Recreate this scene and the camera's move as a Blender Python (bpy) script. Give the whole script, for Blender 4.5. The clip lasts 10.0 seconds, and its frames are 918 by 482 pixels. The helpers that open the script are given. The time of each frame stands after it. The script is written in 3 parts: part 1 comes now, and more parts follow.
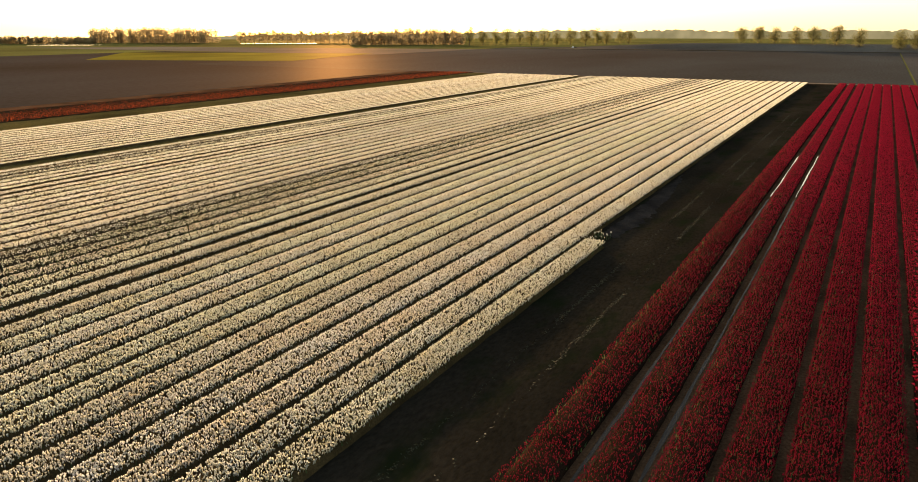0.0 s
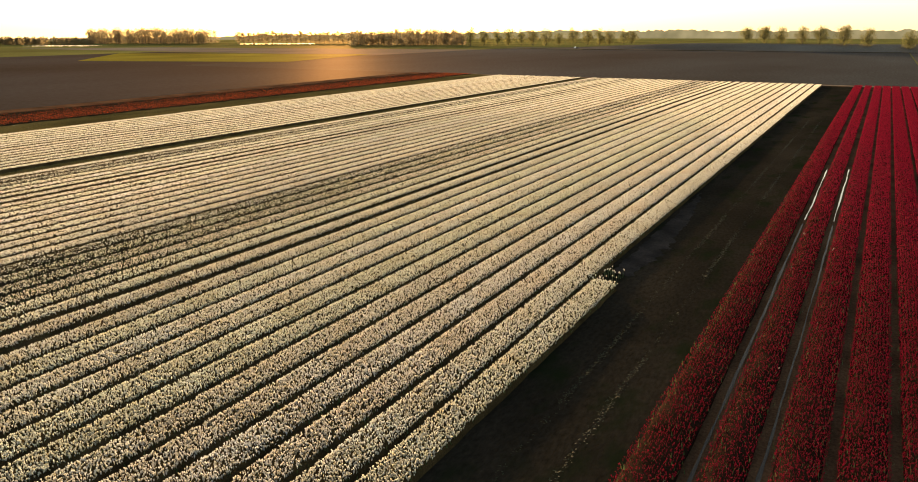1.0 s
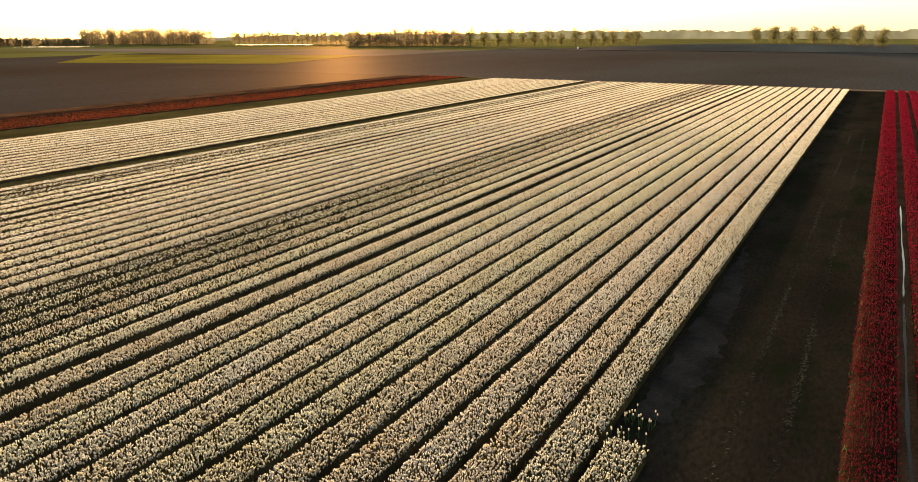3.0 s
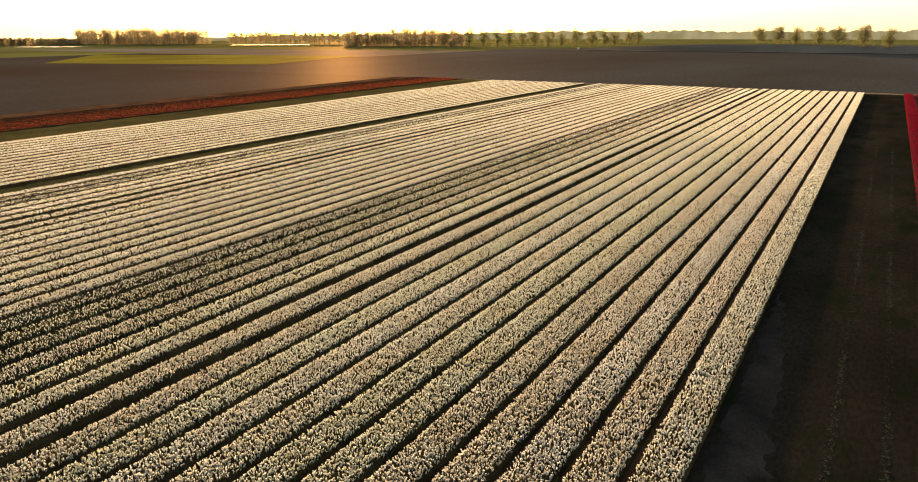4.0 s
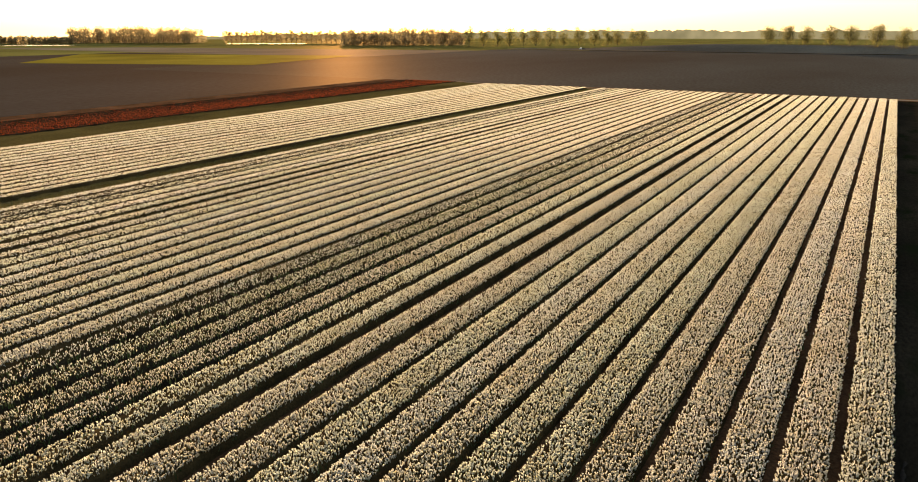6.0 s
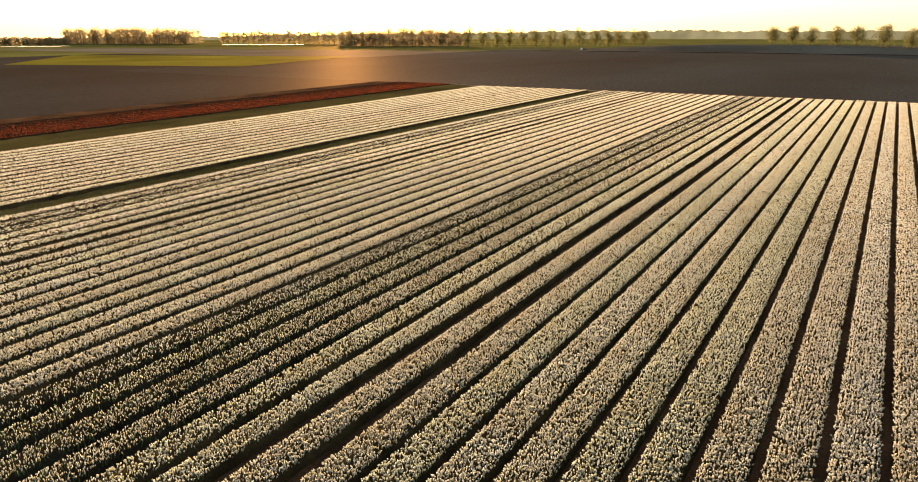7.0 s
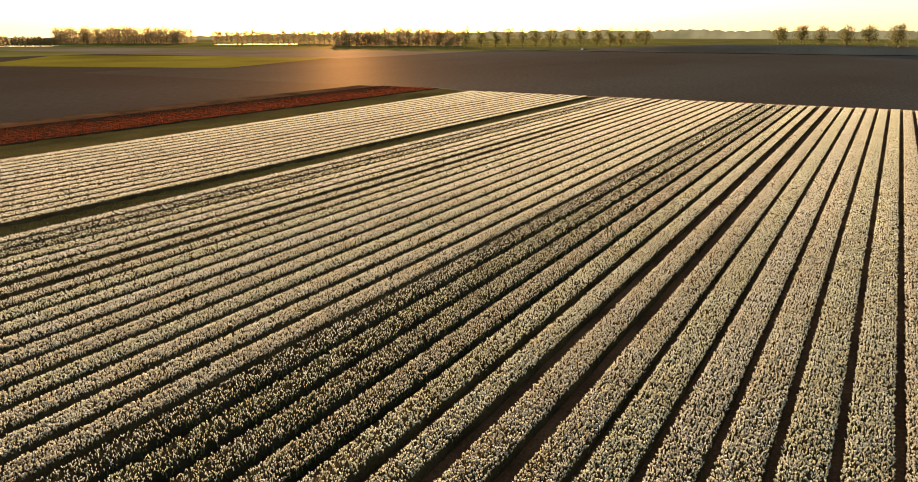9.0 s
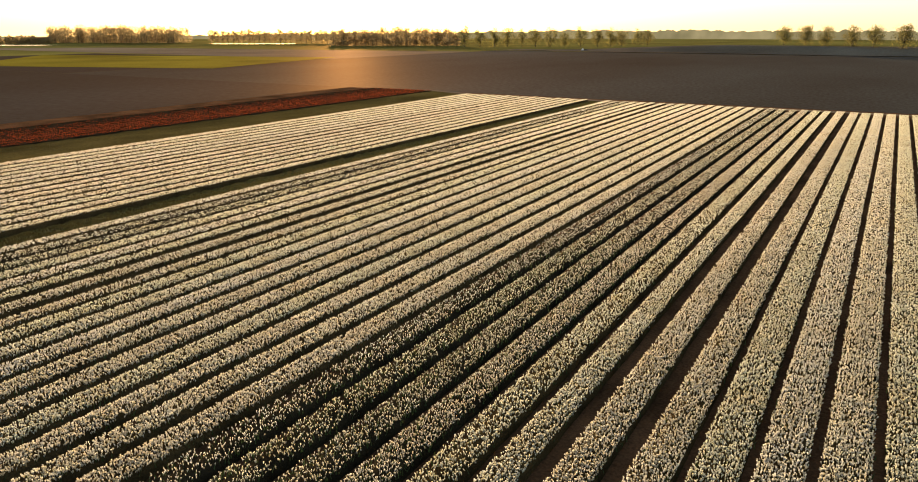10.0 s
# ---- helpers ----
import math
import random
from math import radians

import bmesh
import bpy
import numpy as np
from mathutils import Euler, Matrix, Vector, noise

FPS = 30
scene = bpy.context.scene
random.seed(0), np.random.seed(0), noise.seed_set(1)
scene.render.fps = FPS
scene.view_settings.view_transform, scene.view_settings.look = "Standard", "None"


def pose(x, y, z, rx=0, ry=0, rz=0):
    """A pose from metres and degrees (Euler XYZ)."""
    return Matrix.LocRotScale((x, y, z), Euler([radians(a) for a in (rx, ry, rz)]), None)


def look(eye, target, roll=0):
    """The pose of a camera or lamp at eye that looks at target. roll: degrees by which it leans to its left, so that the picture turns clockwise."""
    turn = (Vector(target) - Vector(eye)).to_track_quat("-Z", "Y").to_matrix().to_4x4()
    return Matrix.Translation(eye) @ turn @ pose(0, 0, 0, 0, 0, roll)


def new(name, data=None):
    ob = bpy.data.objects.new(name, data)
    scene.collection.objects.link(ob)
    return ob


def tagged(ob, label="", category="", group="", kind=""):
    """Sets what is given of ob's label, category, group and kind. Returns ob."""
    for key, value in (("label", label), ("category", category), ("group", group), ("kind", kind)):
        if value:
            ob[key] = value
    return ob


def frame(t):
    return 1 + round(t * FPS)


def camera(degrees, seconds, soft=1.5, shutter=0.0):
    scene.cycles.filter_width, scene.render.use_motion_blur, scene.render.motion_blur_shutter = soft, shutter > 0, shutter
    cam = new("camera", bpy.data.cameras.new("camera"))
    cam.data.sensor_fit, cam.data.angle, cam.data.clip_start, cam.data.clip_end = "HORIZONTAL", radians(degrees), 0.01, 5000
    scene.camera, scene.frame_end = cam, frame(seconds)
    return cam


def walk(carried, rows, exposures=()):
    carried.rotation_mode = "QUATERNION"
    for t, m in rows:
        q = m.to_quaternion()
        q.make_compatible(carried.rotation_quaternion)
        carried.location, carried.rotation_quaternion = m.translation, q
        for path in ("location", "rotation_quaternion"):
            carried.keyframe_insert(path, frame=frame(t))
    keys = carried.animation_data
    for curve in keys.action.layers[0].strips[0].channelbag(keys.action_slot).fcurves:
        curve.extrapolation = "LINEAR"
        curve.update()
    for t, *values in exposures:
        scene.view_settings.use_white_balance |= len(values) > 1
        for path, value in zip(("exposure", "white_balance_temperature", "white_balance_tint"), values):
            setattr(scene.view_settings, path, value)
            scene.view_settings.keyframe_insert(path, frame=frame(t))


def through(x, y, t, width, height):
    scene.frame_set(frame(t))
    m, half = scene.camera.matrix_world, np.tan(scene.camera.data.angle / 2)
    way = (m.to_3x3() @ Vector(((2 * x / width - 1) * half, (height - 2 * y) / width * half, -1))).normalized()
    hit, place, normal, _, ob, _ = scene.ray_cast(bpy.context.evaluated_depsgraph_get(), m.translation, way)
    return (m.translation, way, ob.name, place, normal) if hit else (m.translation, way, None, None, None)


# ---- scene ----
# Metres; x runs across the planted beds, y along them, z = 0 is the soil.
cam = camera(63.78, 10.0, soft=1.0)


def at(x, y, z, pitch, yaw, roll):
    return pose(x, y, z, 90 + pitch, 0, yaw) @ pose(0, 0, 0, 0, 0, roll)


PATH = [
    (0, at(13.935, 2.587, 12.066, -16.041, 29.211, -0.104)),
    (0.5, at(12.522, 6.011, 12.031, -16.036, 29.290, -0.136)),
    (1, at(11.165, 9.397, 12.008, -16.028, 29.375, -0.164)),
    (1.5, at(9.835, 12.673, 11.962, -16.025, 29.475, -0.188)),
    (2, at(8.466, 16.293, 11.945, -16.013, 29.560, -0.208)),
    (2.5, at(7.241, 19.598, 11.900, -16.005, 29.580, -0.221)),
    (4, at(3.282, 30.767, 11.713, -15.974, 29.651, -0.164)),
    (4.5, at(2.126, 33.918, 11.690, -15.995, 29.707, -0.120)),
    (5, at(0.945, 37.288, 11.752, -16.040, 29.756, -0.077)),
    (5.5, at(-0.188, 40.388, 11.777, -16.056, 29.781, -0.055)),
    (7, at(-4.126, 51.204, 11.615, -16.012, 29.900, -0.115)),
    (7.5, at(-5.231, 54.363, 11.611, -16.018, 29.925, -0.120)),
    (8, at(-6.479, 57.925, 11.624, -16.028, 29.984, -0.120)),
    (8.5, at(-7.621, 61.141, 11.625, -16.041, 30.001, -0.132)),
    (9, at(-8.912, 64.747, 11.629, -16.051, 29.996, -0.098)),
    (9.5, at(-10.084, 67.937, 11.605, -16.057, 29.990, -0.051)),
    (10, at(-11.406, 71.424, 11.567, -16.060, 29.997, 0.010)),
]
walk(cam, PATH, exposures=((0.0, 1.32, 6880, 12.5), (7.0, 1.29, 6880, 12.5), (9.0, 1.20, 6880, 12.5), (10.0, 1.20, 6880, 12.5)))

# ---- sky and sun ----
SUN_AZIMUTH = 38.5      # degrees to the left of the beds' direction
SUN_HEIGHT = 6.0       # degrees over the horizon


def build_sky():
    world = bpy.data.worlds.new("hazy_evening_sky")
    scene.world = world
    world.use_nodes = True
    nt = world.node_tree
    nodes, links = nt.nodes, nt.links
    bg = nodes["Background"]
    sky = nodes.new("ShaderNodeTexSky")
    sky.sky_type = "NISHITA"
    sky.sun_disc = False
    sky.sun_elevation = radians(SUN_HEIGHT)
    sky.sun_rotation = radians(360.0 - SUN_AZIMUTH)
    sky.air_density, sky.dust_density, sky.ozone_density = 1.0, 2.5, 1.0
    # pale haze that thins out upwards, the same all round the horizon
    coord = nodes.new("ShaderNodeTexCoord")
    sep = nodes.new("ShaderNodeSeparateXYZ")
    ramp = nodes.new("ShaderNodeMapRange")
    ramp.inputs[1].default_value, ramp.inputs[2].default_value = 0.0, 0.40
    ramp.inputs[3].default_value, ramp.inputs[4].default_value = 1.0, 0.0
    ramp.interpolation_type = "SMOOTHSTEP"
    haze = nodes.new("ShaderNodeMix")
    haze.data_type, haze.blend_type = "RGBA", "ADD"
    low = nodes.new("ShaderNodeMapRange")
    low.inputs[1].default_value, low.inputs[2].default_value = 0.0, 0.045
    tone = nodes.new("ShaderNodeMix")
    tone.data_type = "RGBA"
    tone.inputs[6].default_value = (2.55, 2.35, 1.6, 1.0)
    tone.inputs[7].default_value = (2.5, 2.45, 2.1, 1.0)
    links.new(sep.outputs[2], low.inputs[0])
    links.new(low.outputs[0], tone.inputs[0])
    links.new(tone.outputs[2], haze.inputs[7])
    links.new(coord.outputs["Generated"], sep.inputs[0])
    links.new(sep.outputs[2], ramp.inputs[0])
    links.new(ramp.outputs[0], haze.inputs[0])
    links.new(sky.outputs[0], haze.inputs[6])
    links.new(haze.outputs[2], bg.inputs[0])
    bg.inputs[1].default_value = 0.148


build_sky()
sun_data = bpy.data.lights.new("sun", "SUN")
sun_data.energy, sun_data.angle, sun_data.color = 4.9, radians(1.2), (1.0, 0.73, 0.44)
sun = new("sun", sun_data)
_a, _e = radians(SUN_AZIMUTH), radians(SUN_HEIGHT)
SUN_WAY = Vector((-math.sin(_a) * math.cos(_e), math.cos(_a) * math.cos(_e), math.sin(_e)))
sun.matrix_world = look(SUN_WAY * 300, (0, 0, 0))


# ---- materials ----
def ramp_node(nt, source, stops):
    r = nt.nodes.new("ShaderNodeValToRGB")
    while len(r.color_ramp.elements) < len(stops):
        r.color_ramp.elements.new(0.5)
    for e, (p, c) in zip(r.color_ramp.elements, stops):
        e.position, e.color = p, (*c, 1.0)
    nt.links.new(source, r.inputs[0])
    return r.outputs[0]


def noise_node(nt, scale, detail=5.0, rough=0.6, stretch=(1, 1, 1)):
    coord = nt.nodes.new("ShaderNodeTexCoord")
    mp = nt.nodes.new("ShaderNodeMapping")
    mp.inputs["Scale"].default_value = stretch
    n = nt.nodes.new("ShaderNodeTexNoise")
    n.inputs["Scale"].default_value, n.inputs["Detail"].default_value, n.inputs["Roughness"].default_value = scale, detail, rough
    nt.links.new(coord.outputs["Object"], mp.inputs[0])
    nt.links.new(mp.outputs[0], n.inputs["Vector"])
    return n.outputs["Fac"]


def mix_color(nt, fac, a, b, mode="MIX"):
    m = nt.nodes.new("ShaderNodeMix")
    m.data_type, m.blend_type = "RGBA", mode
    if isinstance(fac, float):
        m.inputs[0].default_value = fac
    else:
        nt.links.new(fac, m.inputs[0])
    nt.links.new(a, m.inputs[6])
    nt.links.new(b, m.inputs[7])
    return m.outputs[2]


def soil_material(name, dark, light, grain, patch, rough=1.0, spec=0.0, bump=0.5, stretch=(1, 1, 1), tint=None, gloss=0.0):
    """Earth: fine crumbs over broad damp and dry patches; gloss: share of an orange-tinted dull shine."""
    mat = bpy.data.materials.new(name)
    mat.use_nodes = True
    nt = mat.node_tree
    p = nt.nodes["Principled BSDF"]
    fine = noise_node(nt, grain, 6.0, 0.7, stretch)
    broad = noise_node(nt, patch, 4.0, 0.55, stretch)
    mid = tuple((a + b) / 2 for a, b in zip(dark, light))
    c1 = ramp_node(nt, fine, [(0.3, dark), (0.5, mid), (0.72, light)])
    c2 = ramp_node(nt, broad, [(0.32, (0.55, 0.55, 0.55)), (0.68, (1.35, 1.3, 1.25))])
    col = mix_color(nt, 1.0, c1, c2, "MULTIPLY")
    if tint:
        where = ramp_node(nt, noise_node(nt, patch * 2.7, 5.0, 0.6, stretch), [(0.52, (0, 0, 0)), (0.66, (1, 1, 1))])
        green = nt.nodes.new("ShaderNodeRGB")
        green.outputs[0].default_value = (*tint, 1.0)
        col = mix_color(nt, where, col, green.outputs[0])
    nt.links.new(col, p.inputs["Base Color"])
    p.inputs["Roughness"].default_value = rough
    p.inputs["Specular IOR Level"].default_value = spec
    b = nt.nodes.new("ShaderNodeBump")
    b.inputs["Strength"].default_value, b.inputs["Distance"].default_value = bump, 0.06
    nt.links.new(fine, b.inputs["Height"])
    nt.links.new(b.outputs[0], p.inputs["Normal"])
    if gloss:
        g = nt.nodes.new("ShaderNodeBsdfGlossy")
        # orange tint stands in for the glowing haze over the fields below the sun
        g.inputs["Color"].default_value = (0.95, 0.56, 0.24, 1.0)
        g.inputs["Roughness"].default_value = 0.63
        m = nt.nodes.new("ShaderNodeMixShader")
        m.inputs[0].default_value = gloss
        nt.links.new(p.outputs[0], m.inputs[1])
        nt.links.new(g.outputs[0], m.inputs[2])
        nt.links.new(m.outputs[0], nt.nodes["Material Output"].inputs[0])
    return mat


def petal_material(name, stops, through=0.45, rough=0.45, patch=None, glow=(1, 1, 1)):
    """Thin petals: each bloom its own tint, lit from both sides; glow: how the petal tints the light that passes it."""
    mat = bpy.data.materials.new(name)
    mat.use_nodes = True
    nt = mat.node_tree
    p = nt.nodes["Principled BSDF"]
    geo = nt.nodes.new("ShaderNodeNewGeometry")
    col = ramp_node(nt, geo.outputs["Random Per Island"], stops)
    info = nt.nodes.new("ShaderNodeObjectInfo")
    bed = ramp_node(nt, info.outputs["Random"], [(0.0, (0.90, 0.90, 0.84)), (0.35, (1.0, 0.97, 0.93)), (0.65, (0.94, 0.97, 0.88)), (1.0, (1.0, 1.0, 1.0))])
    col = mix_color(nt, 1.0, col, bed, "MULTIPLY")
    if patch:
        c2 = ramp_node(nt, noise_node(nt, 0.35, 3.0, 0.6), patch)
        col = mix_color(nt, 1.0, col, c2, "MULTIPLY")
    nt.links.new(col, p.inputs["Base Color"])
    p.inputs["Roughness"].default_value = rough
    p.inputs["Specular IOR Level"].default_value = 0.08
    t = nt.nodes.new("ShaderNodeBsdfTranslucent")
    filtered = nt.nodes.new("ShaderNodeRGB")
    filtered.outputs[0].default_value = (*glow, 1.0)
    nt.links.new(mix_color(nt, 1.0, col, filtered.outputs[0], "MULTIPLY"), t.inputs[0])
    m = nt.nodes.new("ShaderNodeMixShader")
    m.inputs[0].default_value = through
    nt.links.new(p.outputs[0], m.inputs[1])
    nt.links.new(t.outputs[0], m.inputs[2])
    nt.links.new(m.outputs[0], nt.nodes["Material Output"].inputs[0])
    return mat


def plain_material(name, color, rough=0.5, metal=0.0, grain=8.0, depth=0.15):
    mat = bpy.data.materials.new(name)
    mat.use_nodes = True
    nt = mat.node_tree
    p = nt.nodes["Principled BSDF"]
    col = ramp_node(nt, noise_node(nt, grain), [(0.3, tuple(c * (1 - depth) for c in color)), (0.7, tuple(min(1, c * (1 + depth)) for c in color))])
    nt.links.new(col, p.inputs["Base Color"])
    p.inputs["Roughness"].default_value, p.inputs["Metallic"].default_value = rough, metal
    return mat


def water_material(name, color, rough=0.06, ripple=0.08, scale=3.0, shine=0.5):
    mat = bpy.data.materials.new(name)
    mat.use_nodes = True
    nt = mat.node_tree
    p = nt.nodes["Principled BSDF"]
    p.inputs["Base Color"].default_value = (*color, 1.0)
    p.inputs["Roughness"].default_value = rough
    p.inputs["IOR"].default_value = 1.33
    p.inputs["Specular IOR Level"].default_value = shine
    b = nt.nodes.new("ShaderNodeBump")
    b.inputs["Strength"].default_value, b.inputs["Distance"].default_value = ripple, 0.02
    nt.links.new(noise_node(nt, scale, 3.0, 0.5), b.inputs["Height"])
    nt.links.new(b.outputs[0], p.inputs["Normal"])
    return mat


M_SOIL = soil_material("damp_bed_soil", (0.058, 0.031, 0.017), (0.150, 0.082, 0.043), 9.0, 0.25, bump=0.8)
M_STRIP = soil_material("bare_strip_soil", (0.0124, 0.0106, 0.0075), (0.0310, 0.0265, 0.0192), 7.0, 0.16, bump=0.3, stretch=(1, 0.4, 1), tint=(0.010, 0.0135, 0.006))
M_PATCH = soil_material("dry_trodden_soil", (0.021, 0.0185, 0.0165), (0.044, 0.039, 0.035), 11.0, 0.5, bump=0.5)
M_PLOUGH = soil_material("ploughed_soil", (0.0175, 0.0250, 0.0290), (0.047, 0.067, 0.077), 1.6, 0.012, rough=0.85, spec=0.0, bump=0.9, stretch=(1, 0.35, 1), gloss=0.027)
# darker copy of M_PLOUGH: dimmer light on the left fields put into the colour
M_PLOUGH_DIM = soil_material("dimmed_ploughed_soil", (0.0128, 0.0168, 0.0200), (0.0355, 0.046, 0.054), 1.6, 0.012, rough=0.85, spec=0.0, bump=0.9, stretch=(1, 0.35, 1), gloss=0.027)
M_PLOUGH2 = soil_material("pale_tilled_soil", (0.085, 0.080, 0.068), (0.180, 0.170, 0.145), 1.2, 0.01, rough=0.85, spec=0.0, bump=0.8, gloss=0.027)
M_FALLOW = soil_material("fallow_soil", (0.028, 0.034, 0.037), (0.074, 0.088, 0.096), 1.6, 0.012, rough=0.85, spec=0.0, bump=0.9, stretch=(1, 0.35, 1), gloss=0.027)
M_DITCH = soil_material("dark_ditch_bank", (0.006, 0.006, 0.005), (0.02, 0.018, 0.014), 2.0, 0.05, bump=0.6)
M_TRACK = soil_material("dusty_track", (0.15, 0.12, 0.09), (0.30, 0.25, 0.19), 3.0, 0.08, bump=0.4)
M_GRASS = soil_material("rough_grass", (0.050, 0.040, 0.016), (0.135, 0.108, 0.038), 6.0, 0.12, rough=0.95, spec=0.0, bump=0.8, stretch=(1, 0.5, 1))
M_WHEAT = soil_material("young_wheat", (0.125, 0.118, 0.014), (0.225, 0.205, 0.024), 1.4, 0.02, rough=0.9, spec=0.0, bump=0.6, gloss=0.027)
M_MEADOW = soil_material("meadow", (0.07, 0.082, 0.020), (0.15, 0.165, 0.050), 0.8, 0.012, rough=0.95, spec=0.0, bump=0.5, gloss=0.027)
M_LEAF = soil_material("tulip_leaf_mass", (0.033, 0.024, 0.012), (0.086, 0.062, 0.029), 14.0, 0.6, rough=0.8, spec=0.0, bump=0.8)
# darker, greyer tone of M_LEAF for the sparse and scarlet beds
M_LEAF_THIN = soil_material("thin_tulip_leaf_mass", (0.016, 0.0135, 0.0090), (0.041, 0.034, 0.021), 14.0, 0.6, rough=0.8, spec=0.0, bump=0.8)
# darkened M_LEAF for the red beds: shade between the blooms put into the colour
M_LEAF_SHADED = soil_material("shaded_tulip_leaf_mass", (0.014, 0.008, 0.0055), (0.034, 0.020, 0.012), 14.0, 0.6, rough=0.8, spec=0.0, bump=0.8)
M_BLADE = petal_material("tulip_leaf", [(0.0, (0.03, 0.05, 0.018)), (0.5, (0.05, 0.08, 0.03)), (1.0, (0.085, 0.11, 0.045))], 0.35)
M_WHITE = petal_material("cream_petal", [(0.0, (0.45, 0.43, 0.33)), (0.25, (0.61, 0.61, 0.57)), (0.7, (0.705, 0.72, 0.745)), (1.0, (0.80, 0.82, 0.86))], 0.62,
                         patch=[(0.35, (0.92, 0.87, 0.80)), (0.65, (1.0, 1.0, 1.0))], glow=(1.0, 0.958, 0.865))
M_RED = petal_material("crimson_petal", [(0.0, (0.145, 0.006, 0.017)), (0.5, (0.17, 0.007, 0.022)), (1.0, (0.20, 0.008, 0.027))], 0.48, 0.9)
M_ORANGE = petal_material("scarlet_petal", [(0.0, (0.15, 0.027, 0.011)), (0.5, (0.185, 0.038, 0.015)), (1.0, (0.22, 0.052, 0.018))], 0.5, 0.9)
M_TUFT = petal_material("grass_tuft", [(0.0, (0.035, 0.038, 0.012)), (0.5, (0.06, 0.06, 0.02)), (1.0, (0.10, 0.09, 0.03))], 0.2)
M_WEED = petal_material("seedling_leaf", [(0.0, (0.020, 0.026, 0.014)), (0.5, (0.028, 0.034, 0.019)), (1.0, (0.036, 0.042, 0.025))], 0.15, 0.7)
M_STEM = plain_material("tulip_stem", (0.07, 0.11, 0.04), 0.5)
M_PUDDLE = water_material("furrow_water", (0.03, 0.035, 0.03), 0.05, 0.15, 4.0)
M_MUD = water_material("wet_mud", (0.02, 0.02, 0.018), 0.5, 0.6, 9.0, 0.2)
M_CANAL = water_material("canal_water", (0.02, 0.03, 0.03), 0.16, 0.5, 0.6)
M_BARK = plain_material("bark", (0.07, 0.055, 0.04), 0.9, 0.0, 5.0, 0.4)
M_CROWN = petal_material("spring_foliage", [(0.0, (0.125, 0.120, 0.046)), (0.5, (0.165, 0.150, 0.058)), (1.0, (0.215, 0.19, 0.074))], 0.65, 0.8)
# far paler than real leaves: the evening haze is put into this colour
M_WOOD = petal_material("hazed_wood_foliage", [(0.0, (0.32, 0.25, 0.14)), (0.5, (0.36, 0.28, 0.155)), (1.0, (0.40, 0.31, 0.17))], 0.74, 0.8)
M_PAINT = plain_material("white_car_paint", (0.78, 0.78, 0.76), 0.3)
M_DARK_PAINT = plain_material("dark_truck_paint", (0.03, 0.03, 0.032), 0.5)
M_TYRE = plain_material("tyre_rubber", (0.02, 0.02, 0.02), 0.8)
M_GLASS = plain_material("dark_window_glass", (0.02, 0.025, 0.03), 0.08)


# ---- mesh helpers ----
def mesh_from(name, verts, faces, mat, smooth=False):
    """verts: n x 3; faces: m x 3 or m x 4 array."""
    verts, faces = np.asarray(verts, np.float32), np.asarray(faces, np.int32)
    k = faces.shape[1]
    me = bpy.data.meshes.new(name)
    me.vertices.add(len(verts))
    me.vertices.foreach_set("co", verts.ravel())
    me.loops.add(faces.size)
    me.loops.foreach_set("vertex_index", faces.ravel())
    me.polygons.add(len(faces))
    me.polygons.foreach_set("loop_start", np.arange(0, faces.size, k, dtype=np.int32))
    me.polygons.foreach_set("loop_total", np.full(len(faces), k, np.int32))
    me.polygons.foreach_set("use_smooth", np.full(len(faces), smooth, bool))
    me.update(calc_edges=True)
    me.materials.append(mat)
    return me


def part(name, me, parent, label="", kind=""):
    ob = new(name, me)
    ob.parent = parent
    return tagged(ob, label=label, kind=kind)


def part_bm(name, bm, mat, parent, label=""):
    me = bpy.data.meshes.new(name)
    bm.to_mesh(me)
    bm.free()
    me.materials.append(mat)
    return part(name, me, parent, label)


def holder(name, x, y, z, label, category, group="", kind=""):
    ob = new(name)
    ob.location = (x, y, z)
    ob.empty_display_size = 0.2
    return tagged(ob, label, category, group, kind)


def sheet(name, corners, z, mat, label, category, step=0.0, rough=0.0, seed=1):
    """A piece of ground between four corners (in order), cut into cells of about step metres and roughened."""
    a, b, c, d = [np.array((*q, 0.0)) for q in corners]
    n = max(1, int(max(np.linalg.norm(b - a), np.linalg.norm(c - d)) / step)) if step else 1
    m = max(1, int(max(np.linalg.norm(d - a), np.linalg.norm(c - b)) / step)) if step else 1
    u, v = np.meshgrid(np.linspace(0, 1, n + 1), np.linspace(0, 1, m + 1), indexing="ij")
    u, v = u[..., None], v[..., None]
    p = (a * (1 - u) + b * u) * (1 - v) + (d * (1 - u) + c * u) * v
    rng = np.random.default_rng(seed)
    p[..., 2] = z + rng.uniform(0, rough, p.shape[:2])
    i = np.arange((n + 1) * (m + 1)).reshape(n + 1, m + 1)
    f = np.stack([i[:-1, :-1], i[1:, :-1], i[1:, 1:], i[:-1, 1:]], -1).reshape(-1, 4)
    ob = new(name, mesh_from(name, p.reshape(-1, 3), f, mat, rough > 0))
    return tagged(ob, label, category, kind="structure")


# ---- ground and fields ----
FAR_END = 188.5         # where the planted beds stop


